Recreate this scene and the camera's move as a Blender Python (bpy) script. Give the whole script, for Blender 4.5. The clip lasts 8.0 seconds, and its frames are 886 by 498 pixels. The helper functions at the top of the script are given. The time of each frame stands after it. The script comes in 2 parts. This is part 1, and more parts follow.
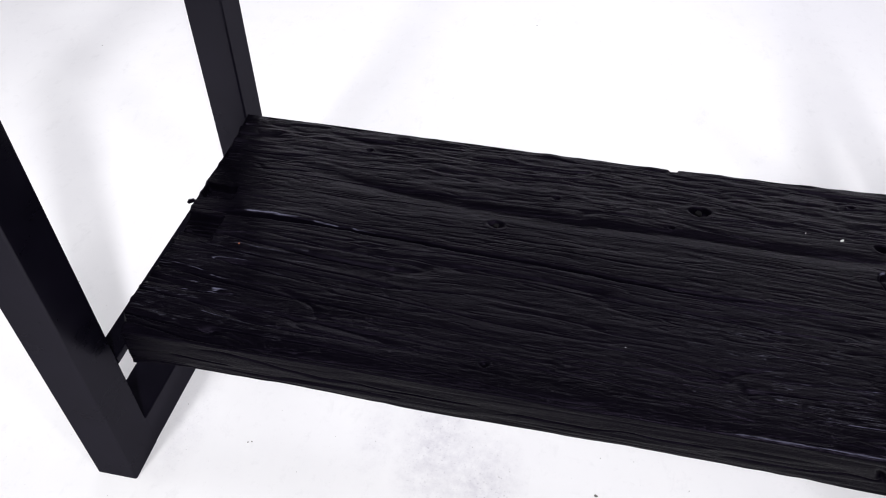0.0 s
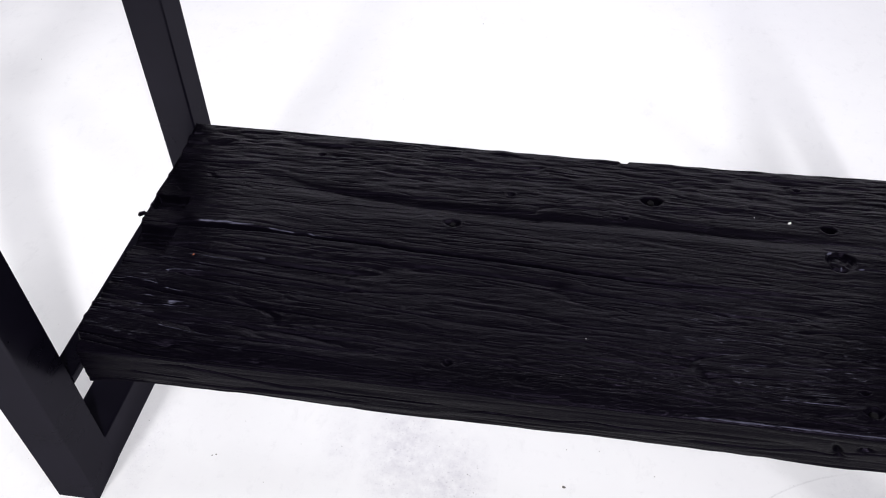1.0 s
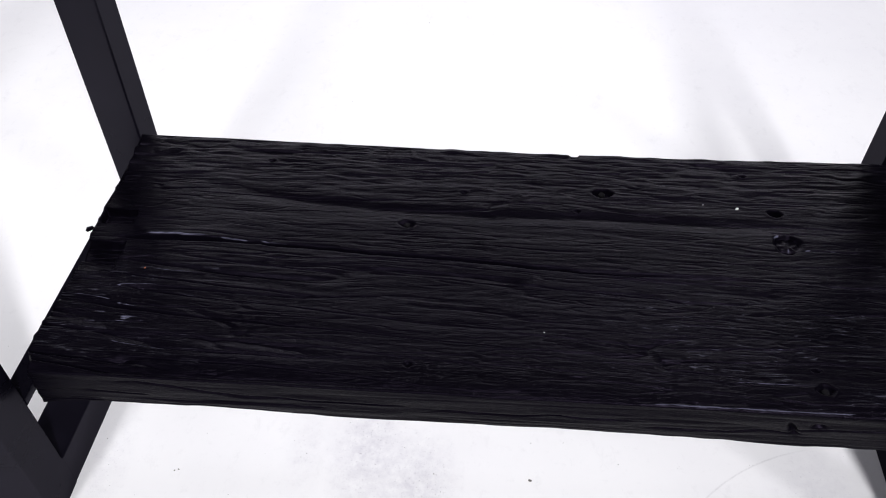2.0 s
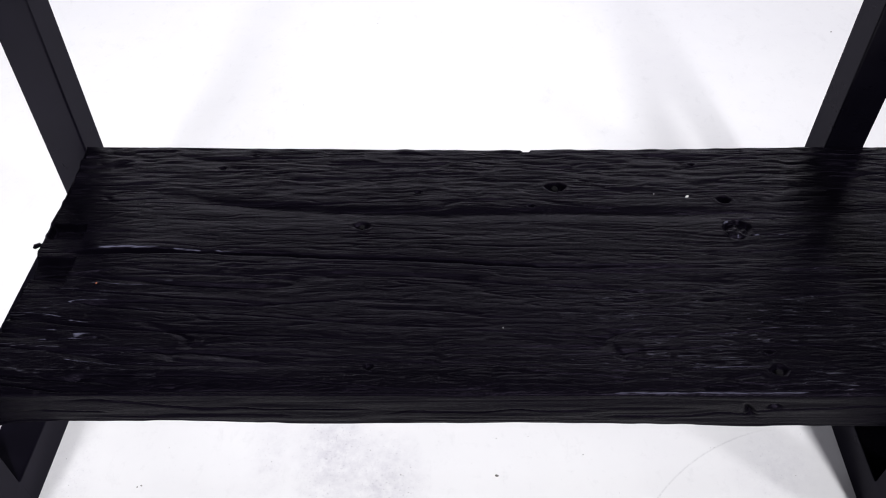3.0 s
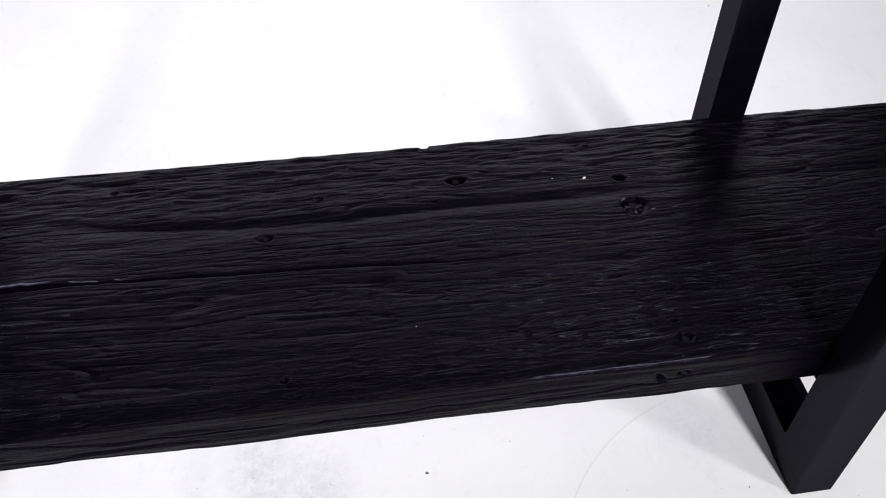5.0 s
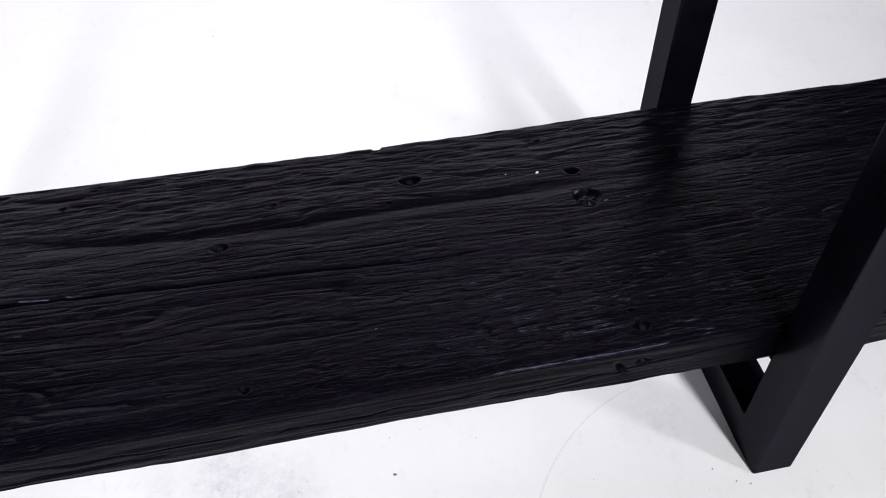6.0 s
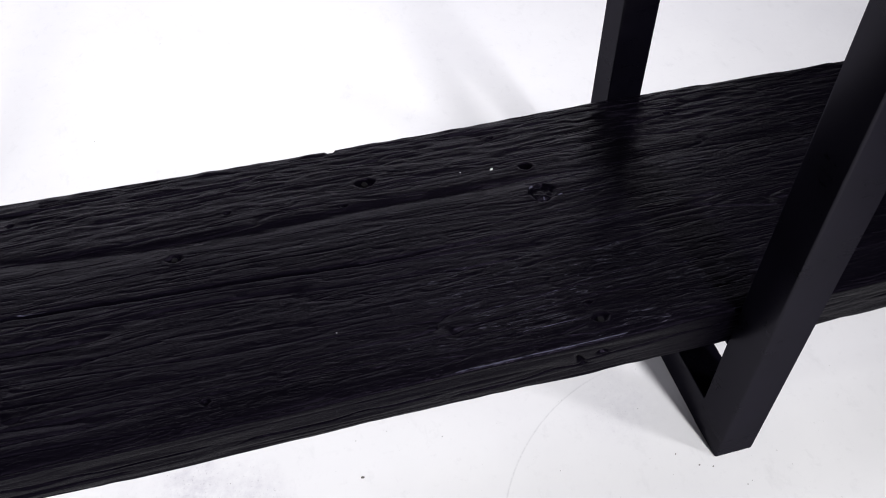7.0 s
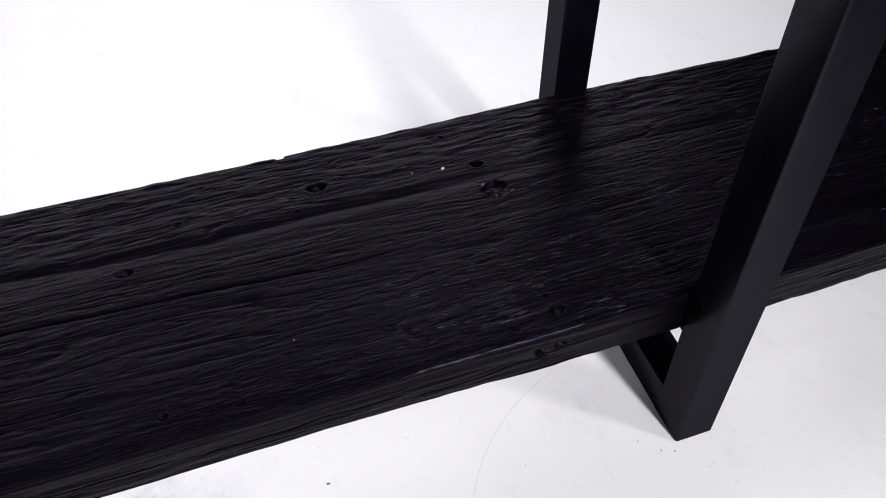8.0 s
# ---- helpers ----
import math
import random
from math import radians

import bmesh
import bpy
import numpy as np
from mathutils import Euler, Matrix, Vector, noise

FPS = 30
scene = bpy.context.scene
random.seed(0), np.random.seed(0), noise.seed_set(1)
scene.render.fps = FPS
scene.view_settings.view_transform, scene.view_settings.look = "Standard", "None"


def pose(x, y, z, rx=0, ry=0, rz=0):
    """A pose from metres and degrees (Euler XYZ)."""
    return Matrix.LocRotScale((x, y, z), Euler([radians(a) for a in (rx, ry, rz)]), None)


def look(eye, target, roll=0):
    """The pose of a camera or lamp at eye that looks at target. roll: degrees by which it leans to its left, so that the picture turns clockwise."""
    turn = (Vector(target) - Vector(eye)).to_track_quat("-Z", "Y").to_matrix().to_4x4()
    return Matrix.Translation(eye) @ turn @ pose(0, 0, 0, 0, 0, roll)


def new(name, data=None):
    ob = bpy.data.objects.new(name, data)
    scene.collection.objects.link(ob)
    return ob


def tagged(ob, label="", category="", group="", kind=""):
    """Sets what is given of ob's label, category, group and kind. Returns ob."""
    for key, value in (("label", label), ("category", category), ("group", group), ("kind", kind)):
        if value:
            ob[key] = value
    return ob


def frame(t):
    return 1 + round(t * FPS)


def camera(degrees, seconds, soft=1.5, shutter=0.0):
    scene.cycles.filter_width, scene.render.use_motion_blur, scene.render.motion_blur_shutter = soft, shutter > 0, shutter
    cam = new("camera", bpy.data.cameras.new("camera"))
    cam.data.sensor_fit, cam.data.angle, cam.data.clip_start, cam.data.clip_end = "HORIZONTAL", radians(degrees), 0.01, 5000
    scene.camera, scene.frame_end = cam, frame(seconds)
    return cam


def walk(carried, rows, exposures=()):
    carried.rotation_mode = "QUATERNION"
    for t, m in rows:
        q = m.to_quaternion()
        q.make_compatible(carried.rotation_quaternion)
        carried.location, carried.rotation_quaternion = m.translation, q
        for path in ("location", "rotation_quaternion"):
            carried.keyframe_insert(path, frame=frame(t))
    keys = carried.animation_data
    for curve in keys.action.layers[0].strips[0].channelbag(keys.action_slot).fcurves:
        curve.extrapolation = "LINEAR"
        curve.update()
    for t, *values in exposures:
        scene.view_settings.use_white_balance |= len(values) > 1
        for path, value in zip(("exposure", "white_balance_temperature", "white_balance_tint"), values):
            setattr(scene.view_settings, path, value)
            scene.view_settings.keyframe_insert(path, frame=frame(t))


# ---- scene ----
cam = camera(57.46, 8.0, soft=1.05)
ROWS = [  # seconds, place in metres, turn in degrees
    (0.0, 0.5447, -0.4676, 1.0337, 44.714, 0.369, 11.851),
    (0.5, 0.5440, -0.4697, 1.0339, 44.779, 0.222, 9.827),
    (1.0, 0.5441, -0.4690, 1.0336, 44.756, 0.138, 7.758),
    (1.5, 0.5457, -0.4682, 1.0344, 44.709, 0.062, 5.745),
    (3.0, 0.5560, -0.4667, 1.0368, 44.555, -0.044, -0.062),
    (3.5, 0.5604, -0.4661, 1.0367, 44.525, 0.019, -1.985),
    (4.0, 0.5654, -0.4663, 1.0365, 44.537, 0.043, -4.174),
    (4.5, 0.5709, -0.4655, 1.0371, 44.457, 0.027, -6.154),
    (6.0, 0.5850, -0.4641, 1.0411, 44.161, 0.151, -11.941),
    (6.5, 0.5884, -0.4640, 1.0421, 44.067, -0.005, -13.640),
    (7.0, 0.5920, -0.4650, 1.0438, 44.012, 0.017, -15.587),
    (7.5, 0.5953, -0.4661, 1.0442, 43.994, 0.015, -17.443),
    (8.0, 0.5993, -0.4673, 1.0436, 44.035, -0.068, -19.529),
]
walk(cam, [(t, pose(x, y, z, rx, ry, rz)) for t, x, y, z, rx, ry, rz in ROWS])

# ---- world, lamps, exposure ----
scene.view_settings.exposure = 0.13
world = bpy.data.worlds.new("world")
scene.world = world
world.use_nodes = True
world.node_tree.nodes["Background"].inputs[0].default_value = (0.9, 0.92, 1.0, 1)
world.node_tree.nodes["Background"].inputs[1].default_value = 0.05


def studio_spot(name, eye, target, cone, blend, radius, power, colour):
    data = bpy.data.lights.new(name, "SPOT")
    data.spot_size, data.spot_blend, data.shadow_soft_size, data.energy, data.color = radians(cone), blend, radius, power, colour
    ob = new(name, data)
    ob.matrix_world = look(eye, target)
    return ob


def softbox(name, eye, target, width, height, power, colour):
    data = bpy.data.lights.new(name, "AREA")
    data.shape, data.size, data.size_y, data.energy, data.color = "RECTANGLE", width, height, power, colour
    ob = new(name, data)
    ob.matrix_world = look(eye, target)
    return ob


# the key lamp stands in front to the right of the camera, weaker ones to the left and far right; two unseen overhead
# fills are added to brighten the floor behind, an unseen strip softbox hangs at the back wall, set low to bring out the
# shelf's sheen
studio_spot("key_spot", (1.50, -2.1, 2.9), (0.55, -0.4, 0.0), 52, 0.9, 0.12, 445, (1.0, 0.985, 1.0))
studio_spot("left_spot", (-0.45, -2.1, 2.9), (-0.45, 0.25, 0.0), 46, 1.0, 0.24, 240, (1.0, 0.985, 1.0))
studio_spot("side_spot", (2.85, -1.5, 2.5), (1.3, -0.3, 0.0), 75, 1.0, 0.16, 112, (1.0, 0.98, 1.0))
softbox("strip_softbox", (0.7, 3.45, 1.50), (0.7, 0.4, 0.27), 5.0, 0.4, 82, (0.93, 0.91, 1.0))
studio_spot("back_fill", (-1.3, 0.0, 2.95), (-0.6, 1.35, 0.0), 58, 0.85, 0.40, 165, (1.0, 0.99, 1.0))
studio_spot("back_fill", (1.5, -0.05, 2.95), (1.4, 1.80, 0.0), 58, 0.85, 0.45, 208, (1.0, 0.99, 1.0))

# ---- sizes ----
TUBE = 0.060            # steel tube, across
GAP = 1.127             # between the two frames' inner faces
TOP = 0.2655            # upper face of the shelf
THICK = 0.064           # shelf thickness
FRONT, BACK = 0.062, 0.5075   # shelf edges
LEFT, RIGHT = 0.016, 1.95     # shelf ends
FRAME_TOP = 0.86


# ---- materials ----
def material(name):
    m = bpy.data.materials.new(name)
    m.use_nodes = True
    return m, m.node_tree.nodes, m.node_tree.links, m.node_tree.nodes["Principled BSDF"]


def mix_colour(nodes, links, factor, a, b):
    n = nodes.new("ShaderNodeMix")
    n.data_type = "RGBA"
    links.new(factor, n.inputs[0])
    for socket, value in ((n.inputs[6], a), (n.inputs[7], b)):
        if isinstance(value, tuple):
            socket.default_value = (*value, 1)
        else:
            links.new(value, socket)
    return n.outputs[2]


def ramp(nodes, links, source, low, high, a=0.0, b=1.0):
    n = nodes.new("ShaderNodeMapRange")
    links.new(source, n.inputs[0])
    n.inputs[1].default_value, n.inputs[2].default_value = low, high
    n.inputs[3].default_value, n.inputs[4].default_value = a, b
    return n.outputs[0]


def grain(nodes, links, scale, detail, rough, stretch=(1, 1, 1), wobble=0.0):
    co = nodes.new("ShaderNodeTexCoord")
    mp = nodes.new("ShaderNodeMapping")
    mp.inputs["Scale"].default_value = stretch
    links.new(co.outputs["Object"], mp.inputs[0])
    n = nodes.new("ShaderNodeTexNoise")
    n.inputs["Scale"].default_value, n.inputs["Detail"].default_value, n.inputs["Roughness"].default_value = scale, detail, rough
    n.inputs["Distortion"].default_value = wobble
    links.new(mp.outputs[0], n.inputs["Vector"])
    return n.outputs[0]


def multiply(nodes, links, a, b, operation="MULTIPLY"):
    n = nodes.new("ShaderNodeMath")
    n.operation = operation
    for socket, value in ((n.inputs[0], a), (n.inputs[1], b)):
        if isinstance(value, (int, float)):
            socket.default_value = value
        else:
            links.new(value, socket)
    return n.outputs[0]


def bump(nodes, links, bsdf, height, strength, distance):
    n = nodes.new("ShaderNodeBump")
    n.inputs["Strength"].default_value, n.inputs["Distance"].default_value = strength, distance
    links.new(height, n.inputs["Height"])
    links.new(n.outputs[0], bsdf.inputs["Normal"])


def sheen(m, bsdf, share, tint, roughness):
    """Lays a faint tinted gloss over a dull surface."""
    nodes, links = m.node_tree.nodes, m.node_tree.links
    gloss, both = nodes.new("ShaderNodeBsdfGlossy"), nodes.new("ShaderNodeMixShader")
    gloss.inputs["Color"].default_value = (*tint, 1)
    links.new(roughness, gloss.inputs["Roughness"])
    if bsdf.inputs["Normal"].links:
        links.new(bsdf.inputs["Normal"].links[0].from_socket, gloss.inputs["Normal"])
    bsdf.inputs["Specular IOR Level"].default_value = 0.0
    bsdf.inputs["Roughness"].default_value = 0.9
    both.inputs[0].default_value = share
    links.new(bsdf.outputs[0], both.inputs[1])
    links.new(gloss.outputs[0], both.inputs[2])
    links.new(both.outputs[0], nodes["Material Output"].inputs["Surface"])


def black_wood():
    m, nodes, links, bsdf = material("black_stained_wood")

    def hairlines(stretch, width, wobble):
        """Thin wavering lines along the grain: one on the line, nought beside it."""
        n = grain(nodes, links, 1.0, 2, 0.5, stretch, wobble)
        off = multiply(nodes, links, n, 0.5, "SUBTRACT")
        size = nodes.new("ShaderNodeMath")
        size.operation = "ABSOLUTE"
        links.new(off, size.inputs[0])
        return ramp(nodes, links, size.outputs[0], width, 0.0)

    fibre = grain(nodes, links, 1.0, 5, 0.65, (62, 520, 420), 0.15)
    thread = grain(nodes, links, 1.0, 4, 0.6, (190, 1400, 1100), 0.1)
    broad = grain(nodes, links, 5.0, 4, 0.6, (0.6, 3, 3))
    base = mix_colour(nodes, links, ramp(nodes, links, broad, 0.35, 0.7), (0.0010, 0.0008, 0.0018), (0.0018, 0.0014, 0.0031))
    base = mix_colour(nodes, links, ramp(nodes, links, fibre, 0.50, 0.75, 0.0, 0.4), base, (0.0026, 0.0020, 0.0042))
    # pale threads: stain worn off the lips of fine checks, and glints painted as colour
    wear_glint = nodes.new("ShaderNodeAttribute")
    wear_glint.attribute_name = "wear_glint"
    dash = ramp(nodes, links, grain(nodes, links, 1.0, 2, 0.5, (34, 110, 90)), 0.52, 0.56)
    lines = multiply(nodes, links, hairlines((5, 105, 40), 0.006, 0.05), hairlines((8, 180, 60), 0.007, 0.05), "ADD")
    thin = multiply(nodes, links, lines, dash)
    base = mix_colour(nodes, links, multiply(nodes, links, wear_glint.outputs["Fac"], thin), base, (0.16, 0.157, 0.21))
    scuff_glint = nodes.new("ShaderNodeAttribute")
    scuff_glint.attribute_name = "scuff_glint"
    fray = grain(nodes, links, 1.0, 3, 0.6, (60, 1100, 800))
    base = mix_colour(nodes, links, ramp(nodes, links, multiply(nodes, links, scuff_glint.outputs["Fac"], fray), 0.20, 0.32), base, (0.10, 0.10, 0.145))
    links.new(base, bsdf.inputs["Base Color"])
    crack = multiply(nodes, links, hairlines((30, 230, 200), 0.05, 0.15), hairlines((75, 480, 400), 0.08, 0.15), "ADD")
    height = multiply(nodes, links, fibre, multiply(nodes, links, thread, 0.5), "ADD")
    bump(nodes, links, bsdf, multiply(nodes, links, height, multiply(nodes, links, crack, 0.7), "SUBTRACT"), 0.55, 0.0003)
    links.new(ramp(nodes, links, broad, 0.3, 0.7, 0.28, 0.36), bsdf.inputs["Roughness"])
    bsdf.inputs["Specular IOR Level"].default_value = 0.052
    bsdf.inputs["Specular Tint"].default_value = (0.74, 0.62, 1.0, 1)
    return m


def black_steel():
    m, nodes, links, bsdf = material("black_powder_coated_steel")
    cloud = grain(nodes, links, 9.0, 5, 0.6)
    smear = grain(nodes, links, 3.0, 4, 0.6, (4, 4, 14))
    fine = grain(nodes, links, 900.0, 2, 0.5)
    links.new(mix_colour(nodes, links, ramp(nodes, links, cloud, 0.35, 0.7), (0.0020, 0.0017, 0.0038), (0.0042, 0.0036, 0.0074)), bsdf.inputs["Base Color"])
    bump(nodes, links, bsdf, fine, 0.05, 0.0002)
    gloss = multiply(nodes, links, ramp(nodes, links, cloud, 0.3, 0.7, 0.25, 0.31), ramp(nodes, links, smear, 0.4, 0.7, 0.0, 0.05), "ADD")
    sheen(m, bsdf, 0.024, (0.88, 0.85, 1.0), gloss)
    return m


def plain(name, colour, roughness, metal=0.0):
    m, nodes, links, bsdf = material(name)
    g = grain(nodes, links, 400.0, 3, 0.6)
    dark = tuple(c * 0.7 for c in colour)
    links.new(mix_colour(nodes, links, ramp(nodes, links, g, 0.35, 0.65), dark, colour), bsdf.inputs["Base Color"])
    bsdf.inputs["Roughness"].default_value, bsdf.inputs["Metallic"].default_value = roughness, metal
    return m


def white_floor():
    m, nodes, links, bsdf = material("white_painted_concrete")
    broad = grain(nodes, links, 2.2, 5, 0.6)
    fine = grain(nodes, links, 55.0, 5, 0.7)
    dust = grain(nodes, links, 260.0, 4, 0.65)
    base = mix_colour(nodes, links, ramp(nodes, links, broad, 0.35, 0.65), (0.765, 0.765, 0.785), (0.82, 0.82, 0.832))
    base = mix_colour(nodes, links, ramp(nodes, links, fine, 0.58, 0.78, 0.0, 0.30), base, (0.60, 0.60, 0.62))

    scuffs = grain(nodes, links, 1.0, 5, 0.75, (26, 14, 1), 0.3)
    base = mix_colour(nodes, links, ramp(nodes, links, scuffs, 0.57, 0.72, 0.0, 0.22), base, (0.55, 0.55, 0.57))
    freckle = grain(nodes, links, 620.0, 2, 0.5)
    base = mix_colour(nodes, links, multiply(nodes, links, ramp(nodes, links, freckle, 0.70, 0.76), ramp(nodes, links, fine, 0.45, 0.62, 0.0, 0.55)), base, (0.34, 0.33, 0.34))

    def away(x, y, sx, sy):
        """Distance from a place on the floor, as a share of the patch's half sizes."""
        co = nodes.new("ShaderNodeTexCoord")
        mp = nodes.new("ShaderNodeMapping")
        mp.vector_type = "TEXTURE"
        mp.inputs["Location"].default_value, mp.inputs["Scale"].default_value = (x, y, 0), (sx, sy, 1)
        links.new(co.outputs["Object"], mp.inputs[0])
        n = nodes.new("ShaderNodeVectorMath")
        n.operation = "LENGTH"
        links.new(mp.outputs[0], n.inputs[0])
        return n.outputs["Value"]

    # grey patches: soft shade painted into the colour, with dark grit in the paint
    for x, y, sx, sy, amount in ((0.40, 0.14, 0.05, 0.11, 0.95), (0.48, 0.08, 0.05, 0.09, 0.95), (0.31, 0.13, 0.03, 0.07, 0.35), (1.03, 0.12, 0.06, 0.06, 0.45), (0.03, 0.10, 0.03, 0.10, 0.4)):
        near = ramp(nodes, links, away(x, y, sx, sy), 1.3, 0.2)
        base = mix_colour(nodes, links, multiply(nodes, links, near, ramp(nodes, links, fine, 0.35, 0.70, 0.1 * amount, amount)), base, (0.56, 0.55, 0.60))
        base = mix_colour(nodes, links, multiply(nodes, links, near, ramp(nodes, links, dust, 0.60, 0.72, 0.0, amount)), base, (0.30, 0.29, 0.33))
    # thin arc scratched into the paint
    ring = multiply(nodes, links, away(1.1082, -0.1448, 1, 1), 0.3342, "SUBTRACT")
    ring = multiply(nodes, links, ring, multiply(nodes, links, fine, 0.0016), "ADD")
    size = nodes.new("ShaderNodeMath")
    size.operation = "ABSOLUTE"
    links.new(ring, size.inputs[0])
    line = multiply(nodes, links, ramp(nodes, links, size.outputs[0], 0.0018, 0.0004), ramp(nodes, links, away(0.905, 0.095, 0.16, 0.16), 1.0, 0.7))
    line = multiply(nodes, links, line, ramp(nodes, links, dust, 0.35, 0.6, 0.10, 0.40))
    base = mix_colour(nodes, links, line, base, (0.45, 0.45, 0.47))
    pepper = multiply(nodes, links, ramp(nodes, links, dust, 0.74, 0.80), ramp(nodes, links, broad, 0.45, 0.6, 0.0, 0.5))
    base = mix_colour(nodes, links, pepper, base, (0.25, 0.24, 0.24))
    links.new(base, bsdf.inputs["Base Color"])
    links.new(ramp(nodes, links, broad, 0.3, 0.7, 0.5, 0.65), bsdf.inputs["Roughness"])
    bump(nodes, links, bsdf, fine, 0.15, 0.001)
    return m


WOOD, STEEL, FLOOR = black_wood(), black_steel(), white_floor()
WALL = plain("grey_wall_paint", (0.05, 0.05, 0.052), 0.8)
NAIL = plain("blackened_iron", (0.0075, 0.0072, 0.0085), 0.5)
NAIL.node_tree.nodes["Principled BSDF"].inputs["Specular IOR Level"].default_value = 0.06


# ---- helpers for meshes ----
def obj_from(name, verts, faces, mat, parent=None, label="", smooth=False):
    me = bpy.data.meshes.new(name)
    me.from_pydata(verts, [], faces)
    me.materials.append(mat)
    if smooth:
        me.shade_smooth()
    me.update()
    ob = new(name, me)
    ob.parent = parent
    if label:
        ob["label"] = label
    return ob


def part(name, bm, mat, parent, label=""):
    me = bpy.data.meshes.new(name)
    bmesh.ops.recalc_face_normals(bm, faces=bm.faces)
    bm.to_mesh(me)
    bm.free()
    me.materials.append(mat)
    ob = new(name, me)
    ob.parent = parent
    if label:
        ob["label"] = label
    return ob


def slab(name, lo, hi, mat, label, category):
    bm = bmesh.new()
    bmesh.ops.create_cube(bm, size=1)
    for v in bm.verts:
        v.co = Vector([(a + b) / 2 + c * (b - a) for a, b, c in zip(lo, hi, v.co)])
    return tagged(part(name, bm, mat, None), label, category, "", "structure")


# ---- the studio ----
X0, X1, Y0, Y1, HIGH = -3.2, 4.6, -4.0, 3.6, 3.1
slab("floor", (X0, Y0, -0.2), (X1, Y1, 0.0), FLOOR, "white painted concrete studio floor with small scuffs", "floor")
# unseen ceiling and walls, added dark so the black shelf reflects little
slab("ceiling", (X0 - 0.2, Y0 - 0.2, HIGH), (X1 + 0.2, Y1 + 0.2, HIGH + 0.2), WALL, "plain unseen ceiling, charcoal to keep reflections dark", "ceiling")
slab("wall_north", (X0, Y1, -0.2), (X1, Y1 + 0.2, HIGH), WALL, "plain unseen wall, charcoal to keep reflections dark", "wall")
slab("wall_south", (X0, Y0 - 0.2, -0.2), (X1, Y0, HIGH), WALL, "plain unseen wall, charcoal to keep reflections dark", "wall")
slab("wall_west", (X0 - 0.2, Y0 - 0.2, -0.2), (X0, Y1 + 0.2, HIGH), WALL, "plain unseen wall, charcoal to keep reflections dark", "wall")
slab("wall_east", (X1, Y0 - 0.2, -0.2), (X1 + 0.2, Y1 + 0.2, HIGH), WALL, "plain unseen wall, charcoal to keep reflections dark", "wall")


# ---- the table ----
table = tagged(new("console_table"), "long console table with thick black-stained wooden shelf between black steel frames", "table")


def loft(rings):
    """Closed tube through rings of equal point count, with end caps."""
    n = len(rings[0])
    verts = [p for r in rings for p in r]
    faces = [tuple(range(n - 1, -1, -1)), tuple(range(len(verts) - n, len(verts)))]
    for i in range(len(rings) - 1):
        for j in range(n):
            k = (j + 1) % n
            faces.append((i * n + j, i * n + k, i * n + n + k, i * n + n + j))
    return verts, faces


def rounded(w, d, radii, inset=0.0):
    """Points of a rounded rectangle, counter-clockwise from the corner at (0, 0)."""
    out = []
    for (cx, cy, sx, sy, a0), r in zip(((0, 0, 1, 1, 180), (w, 0, -1, 1, 270), (w, d, -1, -1, 0), (0, d, 1, -1, 90)), radii):
        for k in range(5):
            a = radians(a0 + 22.5 * k)
            x, y = cx + sx * r + r * math.cos(a), cy + sy * r + r * math.sin(a)
            out.append((min(max(x, inset), w - inset), min(max(y, inset), d - inset)))
    return out


def steel_tube(name, rings, parent, label=""):
    verts, faces = loft(rings)
    ob = obj_from(name, verts, faces, STEEL, parent, label, smooth=True)
    me = ob.data
    for poly in me.polygons:
        poly.use_smooth = len(poly.vertices) == 4
    me.set_sharp_from_angle(angle=radians(40))
    return ob


def leg(name, x, y, w, d, top, plain_side, parent):
    """An upright tube; plain_side: 'back' or 'front', the side that the bottom rail meets."""
    r, s = 0.0035, 0.0002
    low = (r, r, s, s) if plain_side == "back" else (s, s, r, r)
    rings = []
    for z, radii, inset in ((0.0, low, 0.0015), (0.0015, low, 0.0), (RAIL - 0.0005, low, 0.0), (RAIL + 0.002, (r,) * 4, 0.0), (top, (r,) * 4, 0.0)):
        rings.append([(x + px, y + py, z) for px, py in rounded(w, d, radii, inset)])
    return steel_tube(name, rings, parent)


def rail(name, x_front, x_back, y0, y1, z0, z1, w, parent, label=""):
    r = 0.0035
    rings = [[(x + px, y, z0 + pz) for px, pz in rounded(w, z1 - z0, (r,) * 4)] for x, y in ((x_back, y1), (x_front, y0))]
    return steel_tube(name, rings, parent, label)


RAIL = 0.0625


def steel_frame(x_front, x_back, shelf_bar_lo, shelf_bar_hi):
    """One rectangular frame; x_front, x_back: the lower-x faces of its two legs."""
    f = new("steel_frame")
    f.parent = table
    f["label"] = "rectangular black powder-coated steel leg frame"
    yb = BACK + 0.0065
    leg("front_leg", x_front, 0.0, TUBE, 0.0625, FRAME_TOP, "back", f)
    leg("back_leg", x_back, yb, TUBE, 0.058, FRAME_TOP, "front", f)
    rail("bottom_rail", x_front, x_back, 0.0625, yb, 0.0, RAIL, TUBE, f)
    rail("top_rail", x_front, x_back, 0.0625, yb, FRAME_TOP - TUBE, FRAME_TOP, TUBE, f)
    rail("shelf_support", x_front + shelf_bar_lo, x_back + shelf_bar_lo, 0.0625, yb, TOP - THICK - 0.014, TOP - THICK + 0.001, shelf_bar_hi - shelf_bar_lo, f)
    return f


steel_frame(-TUBE, 0.0085 - TUBE, 0.028, 0.060)
steel_frame(GAP, GAP + 0.0165, 0.0, 0.060)


# ---- the shelf ----
rng = np.random.default_rng(7)
LATTICE = rng.random((256, 256))


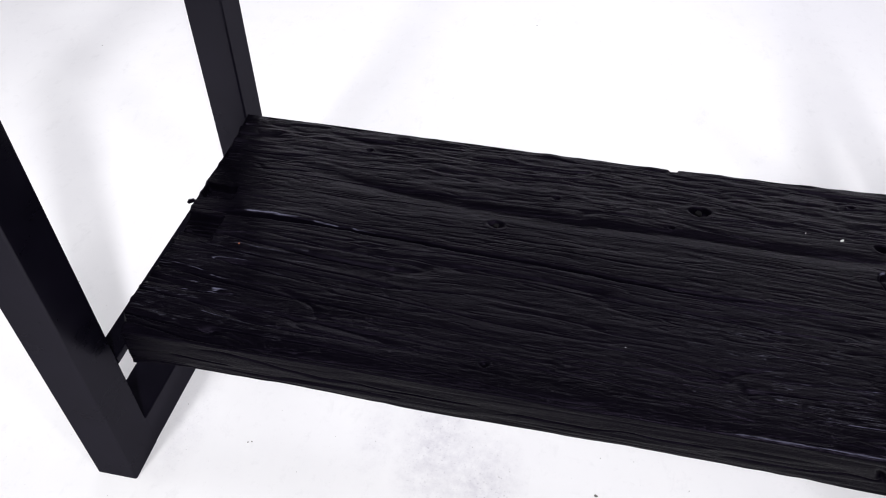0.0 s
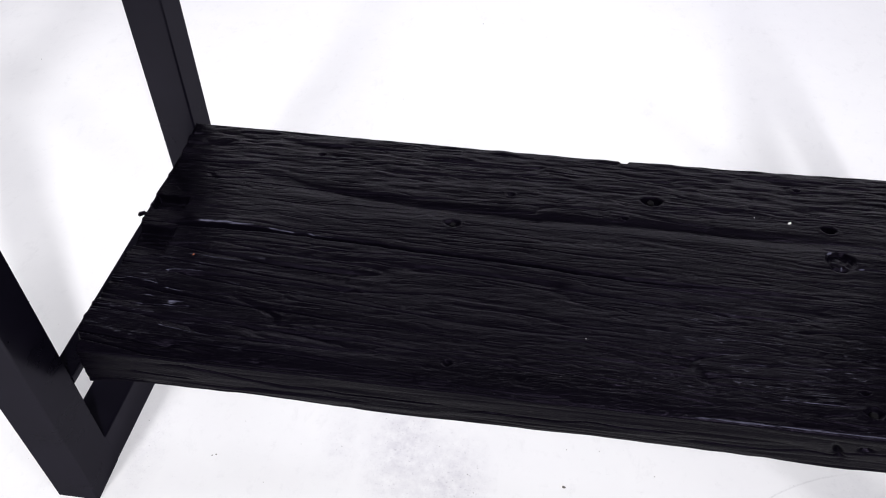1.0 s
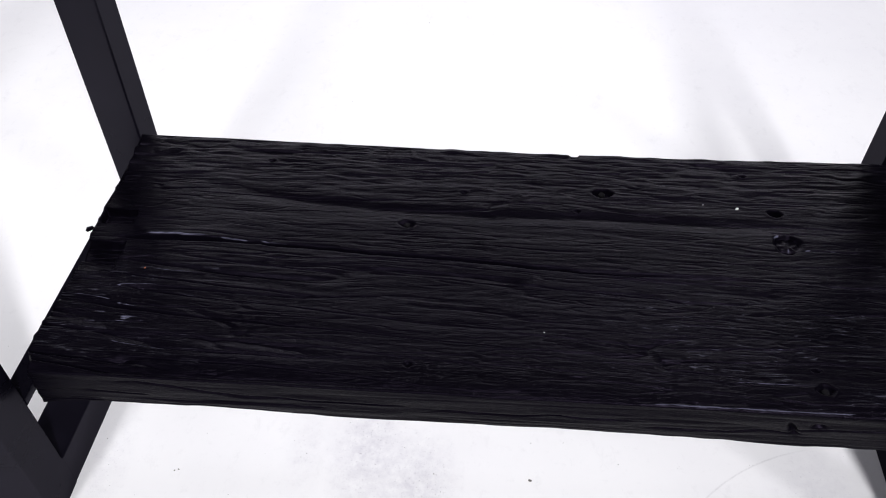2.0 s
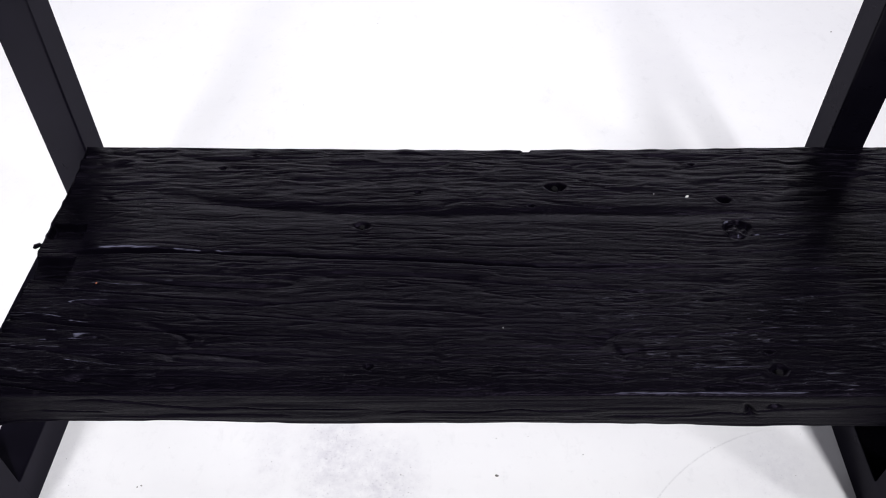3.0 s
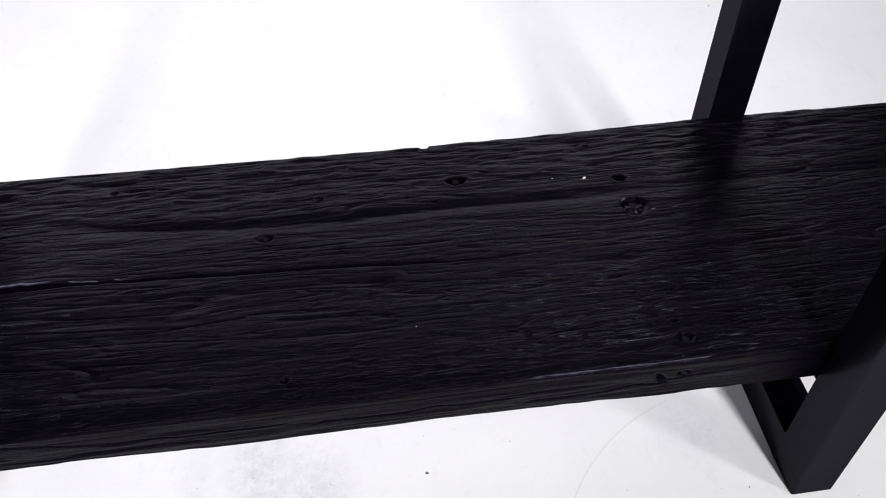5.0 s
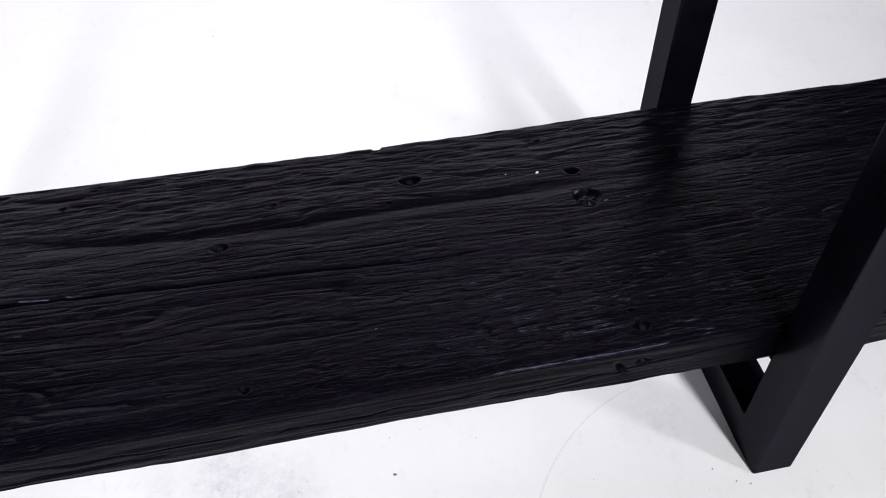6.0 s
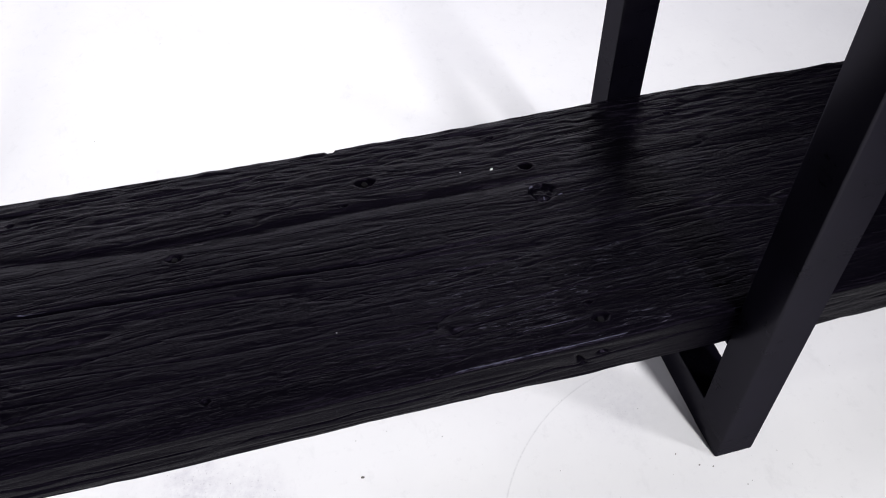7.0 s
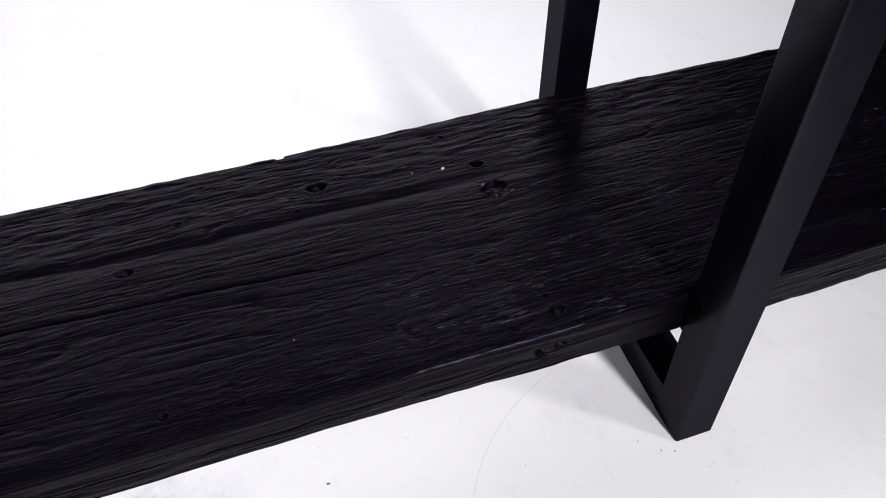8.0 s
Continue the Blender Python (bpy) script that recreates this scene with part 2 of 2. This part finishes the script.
def vnoise(u, v):
    """Smooth value noise, -1 to 1."""
    iu, iv = np.floor(u).astype(int), np.floor(v).astype(int)
    fu, fv = u - iu, v - iv
    fu, fv = fu * fu * (3 - 2 * fu), fv * fv * (3 - 2 * fv)
    a, b = LATTICE[iu % 256, iv % 256], LATTICE[(iu + 1) % 256, iv % 256]
    c, d = LATTICE[iu % 256, (iv + 1) % 256], LATTICE[(iu + 1) % 256, (iv + 1) % 256]
    return 2 * ((a * (1 - fu) + b * fu) * (1 - fv) + (c * (1 - fu) + d * fu) * fv) - 1


def fbm(u, v, octaves):
    return sum(vnoise(u * 2 ** k + 17 * k, v * 2 ** k + 31 * k) / 2 ** k for k in range(octaves))


def bell(d, w):
    return np.exp(-(d / w) ** 2)


def step(e0, e1, x):
    t = np.clip((x - e0) / (e1 - e0), 0, 1)
    return t * t * (3 - 2 * t)


def crack_line(x):
    return 0.289 - 0.030 * step(0.15, 0.85, x) + 0.0015 * vnoise(x * 14, x * 0 + 3) + 0.0010 * vnoise(x * 60, x * 0 + 9)


def valley_line(x):
    return 0.392 - 0.030 * step(0.15, 0.5, x) + 0.004 * vnoise(x * 7, x * 0 + 40)


# nail holes: x, y, half length, half width, depth
PITS = ((0.446, 0.337, 0.012, 0.008, 0.004), (0.720, 0.417, 0.017, 0.009, 0.009), (0.682, 0.378, 0.005, 0.003, 0.004),
        (0.957, 0.390, 0.009, 0.007, 0.013), (0.950, 0.093, 0.010, 0.008, 0.004), (0.946, 0.120, 0.006, 0.003, 0.004),
        (0.231, 0.461, 0.005, 0.004, 0.003), (0.521, 0.406, 0.005, 0.004, 0.003), (0.927, 0.468, 0.005, 0.003, 0.004),
        (0.470, 0.099, 0.006, 0.005, 0.003), (1.218, 0.452, 0.006, 0.004, 0.004))
KNOT = (0.961, 0.331)
# single splits: x and y at both ends, depth, how pale the far lip is, painted glints included
SPLITS = ((0.279, 0.194, 0.430, 0.201, 0.0034, 0.0), (0.976, 0.318, 1.054, 0.320, 0.0030, 0.9), (0.940, 0.352, 1.030, 0.353, 0.0016, 0.55),
          (0.985, 0.256, 1.140, 0.255, 0.0024, 0.5), (1.130, 0.255, 1.280, 0.213, 0.0024, 0.3), (0.795, 0.141, 0.965, 0.153, 0.0022, 0.6),
          (1.080, 0.151, 1.220, 0.152, 0.0026, 0.6), (1.110, 0.442, 1.240, 0.449, 0.0024, 0.0), (0.050, 0.139, 0.150, 0.143, 0.0030, 0.6),
          (0.020, 0.386, 0.160, 0.397, 0.0030, 0.0), (0.840, 0.096, 0.940, 0.099, 0.0016, 0.6), (0.070, 0.248, 0.130, 0.254, 0.0018, 0.5))


def relief(x, y):
    """Height of the worn top over its mean plane, in metres, how worn it is and how scuffed, both with painted glints.
    """
    wy = y + 0.009 * vnoise(x * 2.0, y * 6) + 0.0032 * vnoise(x * 6.5 + 5, y * 16) + 0.0011 * vnoise(x * 26 + 8, y * 60) + 0.0004 * vnoise(x * 75 + 2, y * 140)
    for px, py, a, b, d in PITS + ((*KNOT, 0.018, 0.014, 0),):
        wy = wy - 0.45 * b * np.sign(y - py) * bell(x - px, 3.5 * a) * bell(y - py, 3 * b)
    upper = step(0.385, 0.42, y)
    calm = 1 - 0.65 * bell(y - 0.325, 0.035) * step(0.15, 0.35, x)

    def hair(fx, fy, seed, thin):
        g = vnoise(x * fx + seed, wy * fy + 3 * seed)
        return np.clip(1 - thin * np.abs(g), 0, 1), g

    # soft ridges, then long splits and ever shorter, finer checks
    h = 0.0007 * vnoise(x * 3.2 + 3, wy * 42) + 0.0003 * vnoise(x * 9 + 80, wy * 95)
    c1, g1 = hair(2.0, 42, 3, 17)
    c2, g2 = hair(6, 88, 11, 8)
    c3 = hair(17, 165, 23, 4.5)[0]
    m1 = step(0.0, 0.4, vnoise(x * 4 + 60, wy * 33))
    m2 = step(-0.1, 0.4, vnoise(x * 8 + 44, wy * 60))
    m3 = step(-0.2, 0.4, vnoise(x * 18 + 24, wy * 90))
    h = h - calm * (0.0032 * c1 * m1 + 0.0016 * c2 * m2) - 0.0009 * c3 * m3 * (0.4 + 0.6 * calm)
    short = vnoise(x * 42 + 5, wy * 300)
    h = h + 0.00025 * vnoise(x * 32 + 9, wy * 230) - 0.0003 * np.clip((short - 0.15) * 3, 0, 1)
    # torn short fibres along the far strip
    h = h + upper * (0.0010 * vnoise(x * 16 + 9, wy * 105) + 0.0008 * vnoise(x * 40 + 70, wy * 210))
    h = h - upper * 0.0014 * np.clip(1 - 3 * np.abs(vnoise(x * 14 + 31, wy * 120)), 0, 1) * step(-0.2, 0.4, vnoise(x * 12 + 90, wy * 70))
    for px, py, a, b, d in PITS:
        h = h * (1 - bell(np.hypot((x - px) / a, (y - py) / b), 1.4))
    # deep folds towards the left end of the front half
    left = step(0.8, 0.05, x) * step(0.29, 0.22, y)
    fold = y + 0.06 * x + 0.0035 * vnoise(x * 6 + 21, y * 12) + 0.0012 * vnoise(x * 22, y * 40)
    fold = vnoise(x * 4 + 50, fold * 74)
    h = h * (1 - 0.35 * left) - left * 0.0050 * np.clip(1 - 4.5 * np.abs(fold), 0, 1) ** 1.5 + left * 0.0016 * fold
    # the long split with its near side standing higher, the smooth valley, the bow
    fade = step(1.0, 0.6, x) * step(0.03, 0.08, x)
    c = y - crack_line(x)
    h = h - fade * 0.0100 * bell(c, 0.0025) + fade * 0.0008 * step(-0.05, -0.006, c) * step(0.0, -0.002, c)
    h = h + 0.004 * step(0.06, 0.09, x) * step(0.24, 0.16, x) * step(0.0, 0.004, c) * step(0.03, 0.006, c)
    in_valley = step(0.1, 0.3, x) * (1 - 0.75 * step(0.85, 1.05, x)) * bell(y - valley_line(x), 0.011)
    h = h * (1 - 0.4 * in_valley) - 0.0052 * in_valley + 0.0018 * vnoise(x * 1.7 + 9, y * 5)
    scuff_glint = 0 * x
    for k, (x0, y0, x1, y1, deep, pale) in enumerate(SPLITS):
        u = (x - x0) / (x1 - x0)
        off = y - y0 - (y1 - y0) * u - 0.0022 * vnoise(x * 30 + 7 * k, 0 * x + k) - 0.0008 * vnoise(x * 110 + 5 * k, 0 * x + k)
        run = step(-0.02, 0.12, u) * step(1.02, 0.85, u)
        h = h - deep * run * bell(off, 0.0011)
        scuff_glint = scuff_glint + 0.8 * pale * run * bell(off - 0.0013, 0.0008) * step(-0.35, 0.2, vnoise(x * 55 + 9 * k, 0 * x + 33))
    for px, py, a, b, d in PITS:
        q = np.hypot((x - px) / a, (y - py) / b) + 0.2 * vnoise(x * 160, y * 160)
        h = h - d * step(1.05, 0.6, q) + 0.0007 * bell(q - 1.25, 0.25)
    # the knot: a cracked ring round a sunken plug, torn open at its near side
    kx, ky = x - KNOT[0], y - KNOT[1]
    q = np.hypot(kx / 0.0155, ky / 0.0165) + 0.22 * vnoise(x * 95, y * 95)
    h = h * (1 - step(1.3, 0.8, q)) - 0.0075 * bell(q - 0.88, 0.17) * (0.65 + 0.35 * vnoise(x * 90 + 4, y * 90)) - 0.0040 * step(0.9, 0.6, q) + 0.0014 * vnoise(x * 260, y * 260) * step(0.9, 0.6, q)
    h = h - 0.009 * bell(np.hypot((kx + 0.002) / 0.008, (ky + 0.014) / 0.004), 1.0)
    scuff_glint = scuff_glint + 0.65 * bell(np.hypot((kx - 0.001) / 0.003, (ky + 0.0085) / 0.0045), 0.8) + 0.7 * bell(q - 1.12, 0.10) * step(0.004, 0.012, ky) * step(-0.2, 0.3, vnoise(x * 140, y * 140))
    # mortise cuts at the end
    for cx, cy, a, b in ((0.030, 0.327, 0.026, 0.014), (0.026, 0.252, 0.033, 0.024)):
        ragged = 0.05 * vnoise(x * 90 + cy * 50, y * 140)
        inside = step(1.10, 0.92, np.abs(x - cx) / a + ragged) * step(1.15, 0.80, np.abs(y - cy) / b + ragged)
        h = h - 0.013 * inside
    # pale rubbed wood: the far lip of the long split, the lips of checks where the stain has worn off; glints are
    # painted in with it
    scuff_glint = scuff_glint + 0.62 * bell(c - 0.0060, 0.0030) * step(0.08, 0.10, x) * step(0.21, 0.15, x)
    scuff_glint = scuff_glint + 0.6 * bell(c - 0.0038, 0.0011) * step(0.19, 0.2, x) * step(0.36, 0.24, x) * step(-0.1, 0.3, vnoise(x * 50, 0 * x + 8))
    worn_glint_zone = np.clip(step(0.60, 0.80, x) * step(0.30, 0.16, y) + 0.8 * step(0.95, 1.15, x) * step(0.42, 0.33, y) + 0.75 * step(0.36, 0.12, x) * step(0.27, 0.21, y) * step(0.07, 0.10, y), 0, 1)
    # highlights along the fold lips, painted pale
    scuff_glint = scuff_glint + 0.6 * left * bell(np.abs(fold) - 0.25, 0.03) * step(0.2, 0.5, vnoise(x * 17 + 5, wy * 150)) * step(0.45, 0.15, x)
    dash = step(0.05, 0.3, vnoise(x * 30 + 5, wy * 100)) * step(0.6, -0.1, vnoise(x * 90 + 15, wy * 100))
    lip = m1 * bell(g1 - 0.065, 0.016) + m2 * bell(g2 - 0.13, 0.03)
    scuff_glint = scuff_glint + 0.35 * worn_glint_zone * dash * np.clip(lip, 0, 1)
    wear_glint = 0.45 * worn_glint_zone * step(-0.5, 0.4, vnoise(x * 7 + 11, y * 26))
    return h, np.clip(wear_glint, 0, 1), np.clip(scuff_glint, 0, 1)


def end_line(y):
    """Where the left end of the shelf stands, by y."""
    out = LEFT + 0.004 * vnoise(y * 22 + 4, y * 0) + 0.0025 * vnoise(y * 90, y * 0 + 5)
    return out + 0.012 * step(0.10, 0.062, y) + 0.010 * bell(y - 0.215, 0.014) - 0.004 * bell(y - 0.13, 0.02)


def shelf():
    xs = np.concatenate([np.linspace(0, 1.3, 640), np.linspace(1.3, RIGHT, 161)[1:]])
    r = 0.004
    # the profile, from the bottom front corner up, over the top and down the back
    zs = np.linspace(0.0, THICK - r, 56)
    arc = np.linspace(0, math.pi / 2, 6)[1:-1]
    ys = np.linspace(FRONT + r, BACK - r, 860)
    prof = [(FRONT, z, -1.0, 0.0) for z in zs]
    prof += [(FRONT + r - r * math.cos(a), THICK - r + r * math.sin(a), -math.cos(a), math.sin(a)) for a in arc]
    prof += [(y, THICK, 0.0, 1.0) for y in ys]
    prof += [(BACK - r + r * math.sin(a), THICK - r + r * math.cos(a), math.sin(a), math.cos(a)) for a in arc]
    prof += [(BACK, z, 1.0, 0.0) for z in zs[::-2]]
    prof += [(y, 0.0, 0.0, -1.0) for y in np.linspace(BACK, FRONT, 14)[1:-1]]
    prof = np.array(prof)
    py, pz, ny, nz = (prof[:, k][None, :] for k in range(4))
    X = xs[:, None] + 0 * py
    Y, Z, NY, NZ = (a + 0 * X for a in (py, pz, ny, nz))
    top, wear_glint, scuff_glint = relief(X, Y)
    # front and back faces: long shallow tool marks and checks
    side = 0.0007 * vnoise(X * 3, Z * 60) + 0.0006 * vnoise(X * 14 + 7, Z * 160) - 0.0009 * (1 - np.abs(vnoise(X * 5 + 70, Z * 90))) ** 6
    side = side - 0.008 * bell(X - 0.916 + 0.5 * (Z - 0.030), 0.004) * bell(Z - 0.032, 0.009) - 0.006 * bell(X - 0.942, 0.007) * bell(Z - 0.040, 0.003)
    for a, b, c0, slope, length in ((0.22, 0.044, 3, -0.10, 0.10), (0.36, 0.034, 5, -0.03, 0.12), (0.30, 0.022, 8, 0.02, 0.09), (0.62, 0.030, 2, 0.03, 0.14), (0.84, 0.022, 6, 0.05, 0.10), (1.02, 0.036, 9, 0.06, 0.12), (1.45, 0.03, 4, 0.0, 0.15), (0.12, 0.03, 7, -0.04, 0.05)):
        side = side - 0.0025 * bell(Z - b - slope * (X - a) - 0.003 * vnoise(X * 25 + c0, 0 * X + c0), 0.0011) * step(length, 0.6 * length, np.abs(X - a))
    side = side + 0.003 * vnoise(X * 1.9 + 33, Z * 6)
    # worn arris, a bite out of the back edge, a ragged lower front edge
    arris = bell(Y - FRONT, 0.010) * np.clip((Z - 0.04) / 0.02, 0, 1)
    top = top - 0.003 * arris * (0.5 + 0.5 * vnoise(X * 6, 0 * X + 2)) - 0.0025 * arris * step(0.5, 0.2, X)
    back_bite = 2.2 * step(0.0075, 0.005, np.abs(X - 0.684)) * bell(Y - BACK, 0.007) + 0.4 * bell(X - 0.26, 0.02) * bell(Y - BACK, 0.006)
    top = top - 0.005 * back_bite - 0.0012 * bell(Y - BACK, 0.006) * (1 + vnoise(X * 40, 0 * X + 60))
    up = np.clip(NZ, 0, 1)
    d = top * up + side * np.abs(NY) * (1 - up)
    low = np.where((NZ <= 0) & (Z < 0.02), 1.0, 0.0) * (1 - Z / 0.02)
    lift = low * (0.008 * step(0.42, 0.2, X) * step(0.0, 0.05, X) + (0.003 + 0.0015 * vnoise(X * 4 + 2, 0 * X + 70)) * step(1.0, 0.6, X) + 0.0012 * vnoise(X * 45, 0 * X + 71))
    lift = lift * step(0.30, 0.07, Y)
    bow = 0.008 * step(0.62, 0.0, X) + 0.006 * step(0.8, 1.15, X)
    Yn = Y + NY * d - 0.009 * step(1.19, 1.24, X) * step(FRONT + 0.03, FRONT, Y) + bow * step(BACK - 0.05, BACK, Y) - 0.004 * step(0.0075, 0.005, np.abs(X - 0.684)) * step(BACK - 0.008, BACK, Y)
    Zn = Z + NZ * d + lift
    # pull the left end to its ragged line, the lower part reaching onto the steel bar
    e = end_line(Y) - 0.020 * (1 - Z / THICK) * step(0.07, 0.10, Y)
    Xn = X + e * np.clip(1 - X / 0.12, 0, 1)
    patchy = step(-0.35, 0.25, vnoise(X * 16 + 3, 0 * X + 12))
    arris_line = bell(Y - FRONT - 0.0012, 0.0012) * np.clip((Z - THICK + 0.007) / 0.004, 0, 1)
    scuff_glint = np.clip(scuff_glint * up + 0.60 * arris_line * patchy * step(0.60, 0.80, X) + 0.05 * (1 - up) * step(0.0, 0.7, vnoise(X * 7 + 90, Z * 30)) * (step(0.45, 0.25, X) + step(0.75, 0.95, X)), 0, 1)
    wear_glint = np.clip(wear_glint * up, 0, 1)
    n, mcount = X.shape
    verts = np.stack([Xn, Yn, Zn + TOP - THICK], 2).reshape(-1, 3)
    i, j = np.meshgrid(np.arange(n - 1), np.arange(mcount), indexing="ij")
    k = (j + 1) % mcount
    faces = np.stack([i * mcount + j, i * mcount + k, (i + 1) * mcount + k, (i + 1) * mcount + j], 2).reshape(-1, 4)
    faces = faces[:, ::-1].tolist() + [tuple(range(mcount)), tuple(range(n * mcount - 1, (n - 1) * mcount - 1, -1))]
    ob = obj_from("shelf", verts.tolist(), faces, WOOD, table, "thick black-stained weathered wooden plank with deep grain and splits", smooth=True)
    attr = ob.data.attributes.new("wear_glint", "FLOAT", "POINT")
    attr.data.foreach_set("value", wear_glint.reshape(-1).astype(np.float32))
    attr = ob.data.attributes.new("scuff_glint", "FLOAT", "POINT")
    attr.data.foreach_set("value", scuff_glint.reshape(-1).astype(np.float32))
    return ob


board = shelf()


def nail(x, y, size, sides, tilt):
    bm = bmesh.new()
    bmesh.ops.create_cone(bm, cap_ends=True, segments=sides, radius1=size, radius2=size * 0.72, depth=0.004)
    bmesh.ops.bevel(bm, geom=bm.edges[:], offset=size * 0.12, segments=2, affect="EDGES")
    ob = part("nail_head", bm, NAIL, board, "blackened iron nail head")
    ob.matrix_basis = pose(x, y, TOP - 0.0028, tilt, -tilt, 30)
    return ob


nail(0.446, 0.337, 0.0055, 4, 6)
nail(0.719, 0.418, 0.0055, 10, 10)
nail(0.950, 0.092, 0.0055, 12, 4)


# ---- grit on the floor, chips on the shelf ----
GRIT = plain("dark_grit", (0.16, 0.15, 0.145), 0.9)
CHIP = plain("pale_paint_chip", (0.75, 0.74, 0.72), 0.7)
RUST = plain("orange_splinter", (0.25, 0.07, 0.03), 0.8)


def crumb(bm, x, y, z, size, flat, rnd):
    """A small uneven crumb, joined to bm."""
    made = bmesh.ops.create_icosphere(bm, subdivisions=1, radius=size)["verts"]
    turn = rnd.uniform(0, 6.28)
    long = rnd.uniform(1.0, 1.9)
    for v in made:
        p = v.co * rnd.uniform(0.7, 1.15)
        px, py = p.x * long, p.y
        v.co = Vector((x + px * math.cos(turn) - py * math.sin(turn), y + px * math.sin(turn) + py * math.cos(turn), z + max(p.z * flat, -0.3 * size * flat)))


def grit():
    rnd = random.Random(11)
    bm = bmesh.new()
    for x, y, size in ((0.633, 0.105, 0.0023), (0.131, 0.088, 0.0014), (0.136, 0.090, 0.0010), (0.66, 0.02, 0.0016), (1.10, -0.005, 0.0013), (1.118, -0.012, 0.0012), (1.075, 0.02, 0.0012)):
        crumb(bm, x, y, 0.0004, size, 0.5, rnd)
    for _ in range(200):
        x, y = rnd.uniform(-0.5, 1.7), rnd.uniform(-0.3, 0.35)
        crumb(bm, x, y, 0.0002, 0.00035 + 0.0006 * rnd.random() ** 4, 0.5, rnd)
    for _ in range(6):
        crumb(bm, rnd.uniform(-0.9, 2.0), rnd.uniform(0.8, 1.6), 0.0002, 0.0008 + 0.0012 * rnd.random() ** 2, 0.5, rnd)
    ob = part("floor_grit", bm, GRIT, None)
    return tagged(ob, "scattered dark crumbs of grit on the white floor", "grit", "", "stuff")


grit()


def fleck(name, x, y, size, mat, label, seed):
    bm = bmesh.new()
    crumb(bm, 0, 0, 0, size, 0.35, random.Random(seed))
    ob = part(name, bm, mat, None)
    h = float(relief(np.array([x]), np.array([y]))[0][0])
    ob.matrix_basis = pose(x, y, TOP + h + 0.0003)
    return tagged(ob, label, "debris", "flecks on the shelf")


fleck("paint_chip", 0.907, 0.398, 0.0024, CHIP, "tiny white paint chip lying on the black wooden shelf", 1)
fleck("paint_chip", 0.631, 0.158, 0.0006, CHIP, "tiny pale fleck lying on the black wooden shelf", 2)
fleck("paint_chip", 0.860, 0.4027, 0.0010, CHIP, "tiny pale fleck lying on the black wooden shelf", 4)
fleck("splinter", 0.112, 0.231, 0.0014, RUST, "tiny orange splinter on the black wooden shelf", 3)


def end_splinter():
    bm = bmesh.new()
    crumb(bm, 0, 0, 0, 0.0042, 1.0, random.Random(5))
    ob = part("splinter", bm, WOOD, board)
    ob.matrix_basis = pose(0.009, 0.303, TOP - 0.005)


end_splinter()
